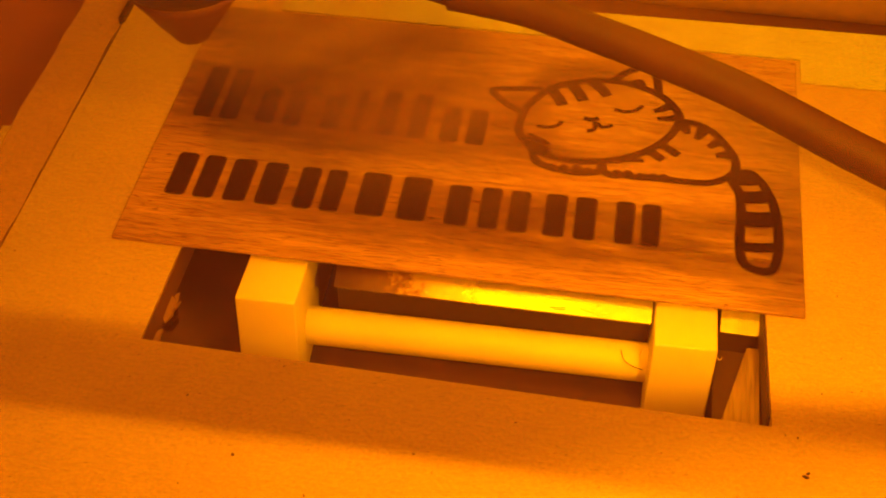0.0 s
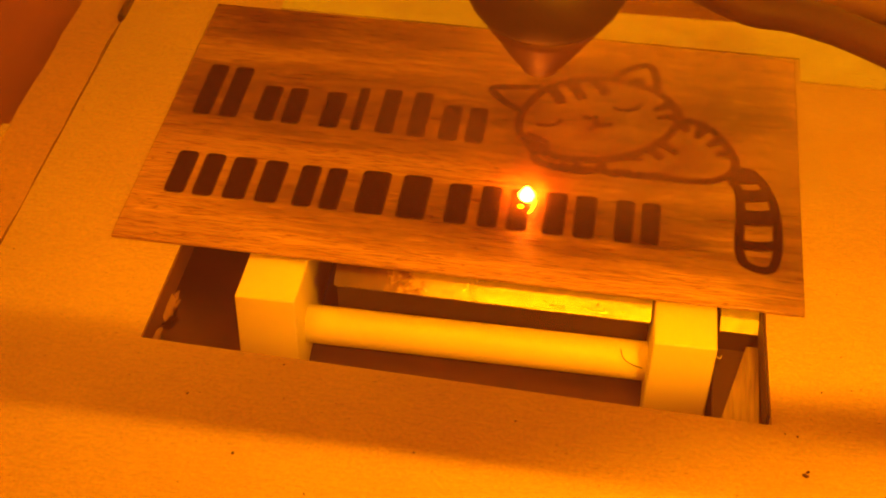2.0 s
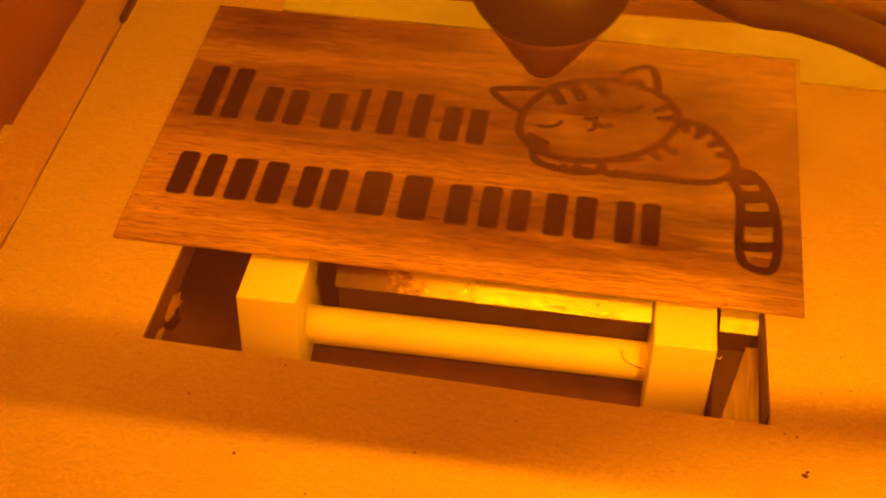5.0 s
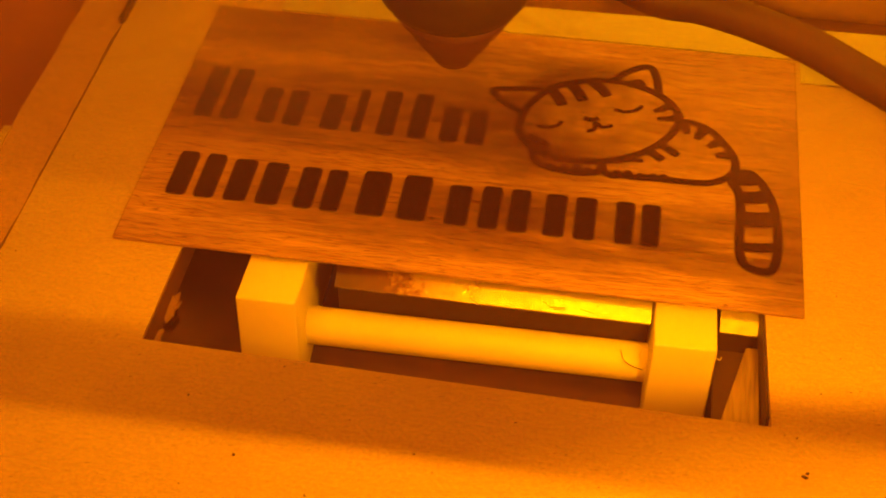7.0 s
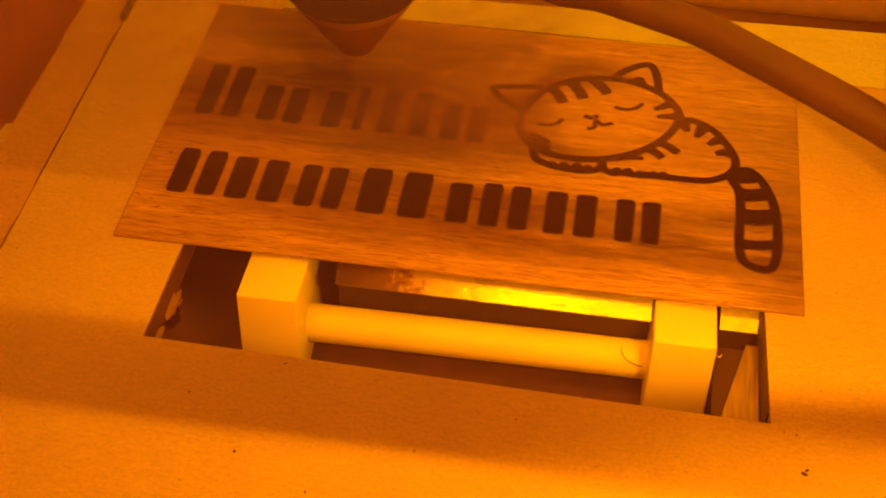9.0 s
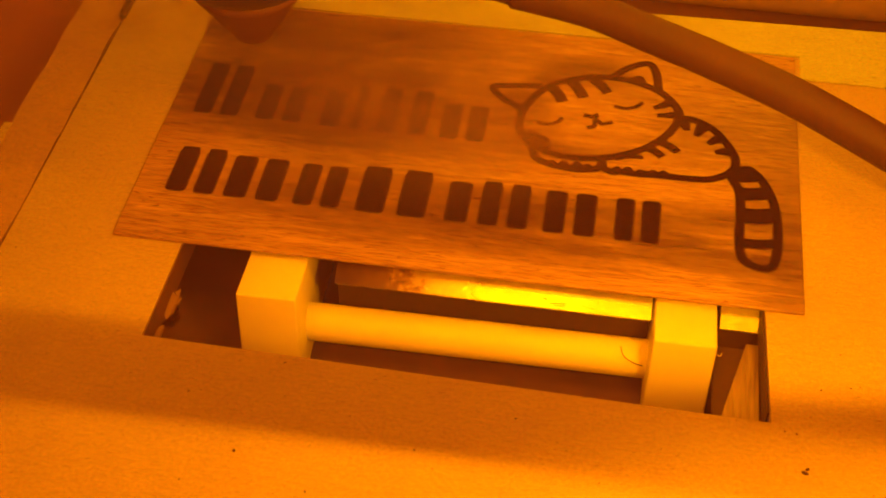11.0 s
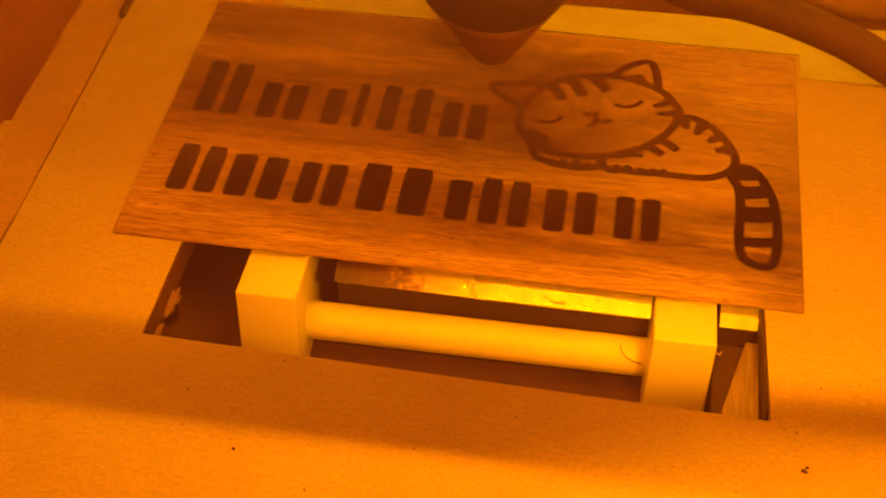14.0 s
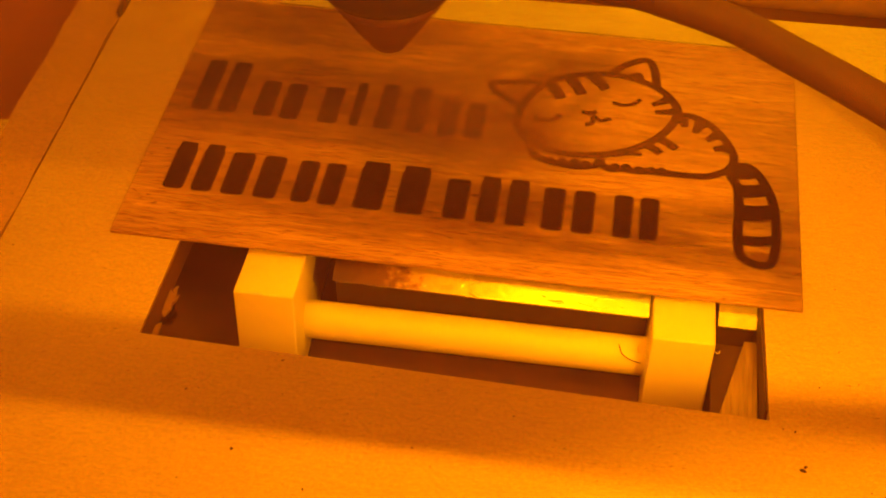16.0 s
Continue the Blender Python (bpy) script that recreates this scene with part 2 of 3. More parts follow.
def smoke_material(name, dense, tint):
    m, nt, p = material(name)
    nt.nodes.remove(p)
    tc = nt.nodes.new("ShaderNodeTexCoord")
    ln = nt.nodes.new("ShaderNodeVectorMath")
    ln.operation = "LENGTH"
    nt.links.new(tc.outputs["Object"], ln.inputs[0])
    fade = node(nt, "ShaderNodeMath", {0: 1.0, 1: ln.outputs["Value"]}, operation="SUBTRACT")
    fade = node(nt, "ShaderNodeMath", {0: fade.outputs[0], 1: 2.0}, operation="MULTIPLY")
    fade.use_clamp = True
    n1 = noise_tex(nt, tc.outputs["Object"], 1.6, 5, 0.55, 1.2)
    cloud = ramp(nt, n1, [(0.27, (0, 0, 0)), (0.66, (1, 1, 1))])
    a = node(nt, "ShaderNodeMath", {0: fade.outputs[0], 1: cloud}, operation="MULTIPLY")
    a = node(nt, "ShaderNodeMath", {0: a.outputs[0], 1: dense}, operation="MULTIPLY")
    a.use_clamp = True
    tr = node(nt, "ShaderNodeBsdfTransparent", {})
    df = node(nt, "ShaderNodeBsdfDiffuse", {"Color": (*tint, 1)})
    tl = node(nt, "ShaderNodeBsdfTranslucent", {"Color": (*tint, 1)})
    body = node(nt, "ShaderNodeMixShader", {"Fac": 0.4})
    nt.links.new(df.outputs[0], body.inputs[1])
    nt.links.new(tl.outputs[0], body.inputs[2])
    mix = node(nt, "ShaderNodeMixShader", {"Fac": a.outputs[0]})
    nt.links.new(tr.outputs[0], mix.inputs[1])
    nt.links.new(body.outputs[0], mix.inputs[2])
    nt.links.new(mix.outputs[0], nt.nodes["Material Output"].inputs["Surface"])
    return m


def glow_material(name, color, strength):
    m, nt, p = material(name)
    p.inputs["Emission Color"].default_value = (*color, 1)
    p.inputs["Emission Strength"].default_value = strength
    p.inputs["Base Color"].default_value = (*color, 1)
    return m


WINDOW = tinted_window()
SMOKE = smoke_material("smoke", 0.20, (0.56, 0.33, 0.17))
# the near smoke's dark tint also carries the head's moving shadow
SMOKE_SHADE = smoke_material("shade_smoke", 0.66, (0.13, 0.055, 0.026))
SMOKE_PALE = smoke_material("drifting_smoke", 0.36, (0.78, 0.52, 0.28))
HALO = smoke_material("halo_haze", 0.20, (0.60, 0.36, 0.20))
SPARK = glow_material("white_hot", (1.0, 0.50, 30.0), 500.0)
EMBER = glow_material("ember", (1.0, 0.42, 0.10), 40.0)


# ---- building helpers ----
def part(name, bm, mat, parent=None, label=""):
    me = bpy.data.meshes.new(name)
    bmesh.ops.recalc_face_normals(bm, faces=bm.faces)
    bm.to_mesh(me)
    bm.free()
    me.materials.append(mat)
    ob = new(name, me)
    if parent:
        ob.parent = parent
    if label:
        ob["label"] = label
    return ob


def thing(name, label, category, at=(0, 0, 0), group="", kind=""):
    e = new(name)
    e.empty_display_size = 0.01
    e.location = at
    return tagged(e, label, category, group, kind)


def box(x0, x1, y0, y1, z0, z1, bevel=0.0, segments=2):
    bm = bmesh.new()
    bmesh.ops.create_cube(bm, size=1)
    for v in bm.verts:
        v.co = Vector(((x0, x1)[v.co.x > 0], (y0, y1)[v.co.y > 0], (z0, z1)[v.co.z > 0]))
    if bevel:
        bmesh.ops.bevel(bm, geom=bm.edges[:], offset=bevel, segments=segments, affect="EDGES", profile=0.5)
    return bm


def smooth(bm):
    for f in bm.faces:
        f.smooth = True
    return bm


def lathe(profile, seg=40):
    """Closed body of revolution about z; profile rows of radius and height."""
    bm = bmesh.new()
    rings = [[bm.verts.new((r * math.cos(2 * math.pi * i / seg), r * math.sin(2 * math.pi * i / seg), z)) for i in range(seg)] for r, z in profile]
    for a, b in zip(rings, rings[1:]):
        for i in range(seg):
            bm.faces.new((a[i], a[(i + 1) % seg], b[(i + 1) % seg], b[i])).smooth = True
    bm.faces.new(rings[0])
    bm.faces.new(rings[-1][::-1])
    return bm


def spline(points, per=10, closed=False):
    pts = [Vector(p) for p in points]
    n = len(pts)
    out = []
    for i in range(n if closed else n - 1):
        if closed:
            a, b, c, d = (pts[(i + k) % n] for k in (-1, 0, 1, 2))
        else:
            b, c = pts[i], pts[i + 1]
            a = pts[i - 1] if i else b * 2 - c
            d = pts[i + 2] if i + 2 < n else c * 2 - b
        for s in range(per):
            t = s / per
            out.append(0.5 * (2 * b + (c - a) * t + (2 * a - 5 * b + 4 * c - d) * t * t + (3 * b - a - 3 * c + d) * t ** 3))
    if not closed:
        out.append(pts[-1])
    return out


def tube(points, radius, seg=14, per=8):
    path = spline(points, per)
    bm = bmesh.new()
    rings = []
    for i, p in enumerate(path):
        d = (path[min(i + 1, len(path) - 1)] - path[max(i - 1, 0)]).normalized()
        u = d.cross(Vector((0, 0, 1))).normalized()
        w = u.cross(d)
        rings.append([bm.verts.new(p + radius * (math.cos(2 * math.pi * k / seg) * u + math.sin(2 * math.pi * k / seg) * w)) for k in range(seg)])
    for a, b in zip(rings, rings[1:]):
        for k in range(seg):
            bm.faces.new((a[k], a[(k + 1) % seg], b[(k + 1) % seg], b[k])).smooth = True
    bm.faces.new(rings[0])
    bm.faces.new(rings[-1])
    return bm


# ---- sizes ----
SIGN_W, SIGN_D, SIGN_T = 0.18, 0.1061, 0.0022
BED_Z = 0.0011
FLOOR_Z = -0.0285
LID_Z = 0.170

# ---- the machine's case ----
def case():
    for name, b in (("floor", (-0.13, 0.34, -0.24, 0.30, FLOOR_Z - 0.004, FLOOR_Z)),
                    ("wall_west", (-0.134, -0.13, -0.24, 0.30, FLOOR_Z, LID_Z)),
                    ("wall_east", (0.34, 0.344, -0.24, 0.30, FLOOR_Z, LID_Z)),
                    ("wall_north", (-0.134, 0.344, 0.30, 0.304, FLOOR_Z - 0.004, LID_Z)),
                    ("wall_south", (-0.134, 0.344, -0.244, -0.24, FLOOR_Z - 0.004, LID_Z))):
        # the west wall takes a darker colour than the rest
        ob = part(name, box(*b), DARK if name in ("wall_west",) else (DARK_BROWN if name == "floor" else CASE))
        tagged(ob, "blotchy dark brown steel bottom of the engraving machine" if name == "floor" else "painted sheet steel side of the machine, darker on the west", "floor" if name == "floor" else "wall", kind="structure")
    lid = thing("ceiling", "sheet steel lid of the machine round an orange window", "lid", kind="structure")
    x0, x1, y0, y1 = -0.06, 0.28, -0.225, -0.075
    bm = bmesh.new()
    for b in ((-0.134, 0.344, y1, 0.304), (-0.134, 0.344, -0.244, y0), (-0.134, x0, y0, y1), (x1, 0.344, y0, y1)):
        c = box(*b, LID_Z, LID_Z + 0.002)
        me = bpy.data.meshes.new("tmp")
        c.to_mesh(me)
        c.free()
        bm.from_mesh(me)
        bpy.data.meshes.remove(me)
    part("lid_sheet", bm, CASE, lid)
    win = part("window_1", box(x0 - 0.004, x1 + 0.004, y0 - 0.004, y1 + 0.004, LID_Z + 0.0022, LID_Z + 0.0052), WINDOW)
    tagged(win, "clear orange acrylic safety window in the lid", "window", kind="structure")


case()


def side_panel():
    p = part("brown_panel", box(-0.1295, -0.0450, -0.235, 0.295, FLOOR_Z + 0.0002, -0.014, 0.001), CASE)
    tagged(p, "dull brown painted panel beside the bed", "panel")


side_panel()


def rear_rail():
    rail = thing("rear_rail", "dark steel guide rail behind the cardboard bed", "rail")
    part("bar", box(-0.12, 0.33, 0.128, 0.150, FLOOR_Z + 0.0002, -0.004, 0.001), TIP, rail)
    part("rod", smooth(tube([(-0.12, 0.139, 0.0002), (0.1, 0.139, 0.0002), (0.33, 0.139, 0.0002)], 0.004)), PAPER, rail, "worn steel rod")


rear_rail()


# ---- cardboard bed with a rectangular window cut in it ----
HOLE = ((0.0183, -0.0325), (0.1715, -0.0354), (0.1698, 0.018), (0.0191, 0.018))


def bed():
    bed_top = thing("cardboard_bed", "brown cardboard sheet with a rectangular hole, specked with crumbs", "cardboard")
    x0, x1, y0, y1, t = -0.0277, 0.325, -0.20, 0.1209, 0.003
    bm = bmesh.new()
    outer = [(x0, y0), (x1, y0), (x1, y1 + 0.006), (x0, y1 - 0.003)]
    for zz in (BED_Z, BED_Z - t):
        o = [bm.verts.new((x, y, zz)) for x, y in outer]
        h = [bm.verts.new((x, y, zz)) for x, y in HOLE]
        for i in range(4):
            j = (i + 1) % 4
            bm.faces.new((o[i], o[j], h[j], h[i]))
    bm.verts.ensure_lookup_table()
    for ring in (range(0, 4), range(4, 8)):
        r = list(ring)
        for i in range(4):
            a, b = r[i], r[(i + 1) % 4]
            bm.faces.new((bm.verts[a], bm.verts[b], bm.verts[b + 8], bm.verts[a + 8]))
    part("sheet", bm, CARD, bed_top)
    # dark strips added over the cut, seen at the hole's two ends
    for x0, x1, lean, skew, mat in ((0.01845, 0.0188, 0.0004, 0.0008 / 0.0505, DARK_BROWN), (0.1706, 0.17125, 0.0, -0.0017 / 0.0534, DARK)):
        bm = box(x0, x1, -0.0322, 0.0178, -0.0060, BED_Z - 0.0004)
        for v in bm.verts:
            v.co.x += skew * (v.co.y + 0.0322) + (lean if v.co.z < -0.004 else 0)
        part("dark_edge", bm, mat, bed_top, "dark edge of the cut")
    # paler, yellower strip at the back
    bm = bmesh.new()
    outline = [(0.0200, 0.1075), (0.1815, 0.1075), (0.1815, 0.0965), (0.325, 0.0965), (0.325, 0.1270), (0.0200, 0.1195)]
    f = bm.faces.new([bm.verts.new((x, y, BED_Z + 0.0002)) for x, y in outline])
    for v in bmesh.ops.extrude_face_region(bm, geom=[f])["geom"]:
        if isinstance(v, bmesh.types.BMVert):
            v.co.z += 0.0006
    part("pale_strip", bm, PALE_YELLOW, bed_top, "pale yellowish strip along the bed's back")

    side = thing("side_strip", "worn cardboard strip along the bed's edge", "cardboard")
    rng = random.Random(4)
    bm = bmesh.new()
    n = 46
    ring = []
    for i in range(n):
        y = -0.20 + 0.32 * i / (n - 1)
        wob = 0.0013 * noise.noise(Vector((0, y * 45, 3.1)))
        ring.append((-0.0285 + 0.8 * wob + rng.uniform(-0.0003, 0.0001), -0.0441 + rng.uniform(-0.0004, 0.0004), y))
    top = [(bm.verts.new((a, y, BED_Z - 0.0005)), bm.verts.new((b, y, BED_Z - 0.0005))) for a, b, y in ring]
    bot = [(bm.verts.new((a, y, -0.004)), bm.verts.new((b, y, -0.004))) for a, b, y in ring]
    for i in range(n - 1):
        bm.faces.new((top[i][0], top[i + 1][0], top[i + 1][1], top[i][1]))
        bm.faces.new((bot[i][0], bot[i][1], bot[i + 1][1], bot[i + 1][0]))
        bm.faces.new((top[i][0], bot[i][0], bot[i + 1][0], top[i + 1][0]))
        bm.faces.new((top[i][1], top[i + 1][1], bot[i + 1][1], bot[i][1]))
    bm.faces.new((top[0][0], top[0][1], bot[0][1], bot[0][0]))
    bm.faces.new((top[-1][0], bot[-1][0], bot[-1][1], top[-1][1]))
    part("strip", bm, CARD_SIDE, side)
    bm = bmesh.new()
    edge = [(-0.0458 - 0.0006 * (k % 3 == 1), -0.0437 + 0.0003 * (k % 2), -0.02 + 0.004 * k) for k in range(16)]
    up = [(bm.verts.new((a, y, BED_Z)), bm.verts.new((b, y, BED_Z - 0.0001))) for a, b, y in edge]
    down = [(bm.verts.new((a, y, BED_Z - 0.0012)), bm.verts.new((b, y, BED_Z - 0.0012))) for a, b, y in edge]
    for p, q in zip(list(zip(up, down)), list(zip(up, down))[1:]):
        for (a, b), (c, d) in (((p[0][0], p[0][1]), (q[0][1], q[0][0])), ((p[1][0], p[1][1]), (q[1][1], q[1][0])), ((p[0][0], p[1][0]), (q[1][0], q[0][0])), ((p[0][1], p[1][1]), (q[1][1], q[0][1]))):
            bm.faces.new((a, b, c, d))
    part("torn_edge", bm, CARD, side, "pale torn edge of the card")
    # dark raised strip, added for the dark gap at the seam's end
    part("dark_notch", box(-0.0292, -0.0272, 0.0935, 0.118, 0.0, BED_Z + 0.0018, 0.0005), BLACK, side, "thin dark strip standing for the notch in the seam")


bed()


# ---- what shows through the hole ----
def under_bed():
    ledge = thing("steel_ledge", "scratched zinc-plated sheet ledge under the bed", "ledge")
    YF = -0.0032
    # sloping sheet between and beside the handle's blocks
    def sheet(name, x0, x1, mat, label=""):
        bm = bmesh.new()
        a = [bm.verts.new(p) for p in ((x0, YF, -0.0036), (x1, YF, -0.0036), (x1, YF + 0.0080, -0.0001), (x0, YF + 0.0080, -0.0001))]
        b = [bm.verts.new(v.co + Vector((0, 0.0004, -0.0009))) for v in a]
        bm.faces.new(a)
        bm.faces.new(b[::-1])
        for k in range(4):
            bm.faces.new((a[k], b[k], b[(k + 1) % 4], a[(k + 1) % 4]))
        ob = part(name, bm, mat, ledge, label)
        # the lip's dark colour stands for the shade below the sheet
        part("lip", box(x0, x1, 0.0004, 0.0014, FLOOR_Z, -0.0048), DARK, ob, "folded lip coloured as dark as its shade")
        return ob

    long_sheet = sheet("bright_sheet", 0.0602, 0.1424, FOIL, "zinc sheet coloured brown for shade at one end")
    sheet("bright_sheet", 0.1598, 0.1694, FOIL)
    # brushed plate beside the handle: a dark piece as shadow, a wedge as light
    part("shaded_plate", box(0.1592, 0.1712, -0.060, -0.0022, -0.0125, -0.0112, 0.0003, 1), DARK, ledge, "part of the brushed plate coloured dark as shadow")
    bm = bmesh.new()
    wedge = [(0.1594, -0.060), (0.1703, -0.060), (0.1703, -0.0026), (0.1672, -0.0026), (0.1597, -0.0330)]
    lo = [bm.verts.new((x, y, -0.0104)) for x, y in wedge]
    hi = [bm.verts.new((x, y, -0.0090)) for x, y in wedge]
    bm.faces.new(lo[::-1])
    bm.faces.new(hi)
    for k in range(5):
        bm.faces.new((lo[k], lo[(k + 1) % 5], hi[(k + 1) % 5], hi[k]))
    part("lit_wedge", bm, BRUSHED, ledge, "brushed steel wedge shaped like the plate's lit part")
    sc = random.Random(3)
    for k in range(7):
        x, u = sc.uniform(0.108, 0.140), sc.uniform(0.08, 0.35)
        x2, u2 = x + sc.uniform(-0.004, 0.004), u + sc.uniform(-0.03, 0.12)
        p, q = (Vector((xx, YF + 0.0080 * uu, -0.0036 + 0.0035 * uu + 0.0001)) for xx, uu in ((x, u), (x2, u2)))
        part("scratch", tube([p, (p + q) / 2 + Vector((0.0004, 0, 0)), q], 0.00009, 5, 3), WHITE if k % 2 else RUBBER, long_sheet)
    rng = random.Random(8)
    for i in range(2):
        bm = bmesh.new()
        cx, cy = 0.0197 + 0.0006 * i, -0.0290 + 0.013 * i
        vs = []
        for a in np.linspace(0, 6.0, 15):
            k = rng.uniform(0.45, 1.0)
            vs.append(bm.verts.new((cx + 0.0022 * k * math.cos(a), cy + 0.0060 * k * math.sin(a), -0.0040 + rng.uniform(-0.0012, 0))))
        f = bm.faces.new(vs)
        ext = bmesh.ops.extrude_face_region(bm, geom=[f])
        for v in ext["geom"]:
            if isinstance(v, bmesh.types.BMVert):
                v.co.z -= 0.0006
        scrap = part("paper_scrap", bm, PAPER)
        tagged(scrap, "torn scrap of pale paper stuck under the cardboard edge", "scrap", group="torn paper scraps")
    bm = bmesh.new()
    ring = [bm.verts.new((0.0113 + 0.0034 * k * math.cos(a), -0.0008 + 0.0042 * k * math.sin(a), -0.0262)) for a, k in zip(np.linspace(0, 5.9, 13), (1, 0.8, 1.05, 0.9, 1.1, 0.75, 0.9, 1.1, 0.8, 1, 0.85, 1.05, 0.9))]
    f = bm.faces.new(ring)
    for v in bmesh.ops.extrude_face_region(bm, geom=[f])["geom"]:
        if isinstance(v, bmesh.types.BMVert):
            v.co.z -= 0.0022
    tagged(part("soot_lump", bm, CHAR), "black lump of soot on the machine's bottom", "soot")


under_bed()


def handle():
    stand = thing("bar_handle", "white moulded pull handle, two square blocks joined by a round bar", "handle", at=(0, -0.0152, 0))
    stand.rotation_euler.z = 0.0113
    for x0, x1 in ((0.0370, 0.0528), (0.1432, 0.1589)):
        bm = smooth(box(x0, x1, 0, 0.0275, FLOOR_Z + 0.0001, 0.0004, 0.0007, 2))
        low = box(x0 + 0.0002, x1 - 0.0002, 0.0255, 0.0520, FLOOR_Z + 0.0001, 0.0002, 0.0004, 1)
        me = bpy.data.meshes.new("tmp")
        low.to_mesh(me)
        low.free()
        bm.from_mesh(me)
        bpy.data.meshes.remove(me)
        for v in bm.verts:
            if v.co.y < 0.002:
                v.co.y += 0.22 * min(0.0, v.co.z + 0.001)
                v.co.x -= (0.050 if x0 < 0.1 else -0.025) * min(0.0, v.co.z + 0.001)
            if v.co.z > -0.003:
                v.co.z -= 0.07 * max(0.0, v.co.y - 0.0004)
        part("end_block", bm, WHITE, stand)
    bm = smooth(tube([(0.050, 0.0100, -0.0182), (0.10, 0.0100, -0.0182), (0.146, 0.0100, -0.0182)], 0.0052, 24, 4))
    grip = part("bar", bm, WHITE, stand)
    # a loose hair and whiskers of plastic at one end
    part("hair", tube([(0.1359, 0.0084, -0.0128), (0.1368, 0.0054, -0.0128), (0.1390, 0.0040, -0.0132), (0.1417, 0.0038, -0.0140)], 0.00013, 6, 6), RUBBER, grip, "thin dark hair stuck to the bar")
    part("whisker", tube([(0.1412, 0.005, -0.0115), (0.1405, 0.004, -0.0085), (0.1410, 0.004, -0.0060)], 0.00013, 5, 4), WHITE, stand)
    part("whisker", tube([(0.1589, 0.001, -0.003), (0.1598, 0.0, -0.0027), (0.1601, 0.0, -0.0015)], 0.00012, 5, 4), WHITE, stand)


handle()


# ---- the wooden sign ----
def ribbon(points, w0, w1=None, z=0.0, closed=False, per=8, thick=0.00012):
    """A flat charred stroke lying on the board, following a smooth line in x and y."""
    w1 = w0 if w1 is None else w1
    path = spline([(x, y, 0) for x, y in points], per, closed)
    n = len(path)
    bm = bmesh.new()
    rows = []
    for i, p in enumerate(path):
        a, b = (path[(i - 1) % n], path[(i + 1) % n]) if closed else (path[max(i - 1, 0)], path[min(i + 1, n - 1)])
        d = (b - a).normalized()
        s = Vector((-d.y, d.x, 0))
        w = (w0 + (w1 - w0) * i / max(1, n - 1)) / 2
        rows.append([bm.verts.new(p + s * w + Vector((0, 0, z + thick))), bm.verts.new(p - s * w + Vector((0, 0, z + thick))),
                     bm.verts.new(p - s * (w + 0.0001) + Vector((0, 0, z - 0.0001))), bm.verts.new(p + s * (w + 0.0001) + Vector((0, 0, z - 0.0001)))])
    for i in range(n if closed else n - 1):
        a, b = rows[i], rows[(i + 1) % n]
        for k in range(4):
            bm.faces.new((a[k], a[(k + 1) % 4], b[(k + 1) % 4], b[k]))
    if not closed:
        bm.faces.new(rows[0])
        bm.faces.new(rows[-1][::-1])
    return bm


rising = []


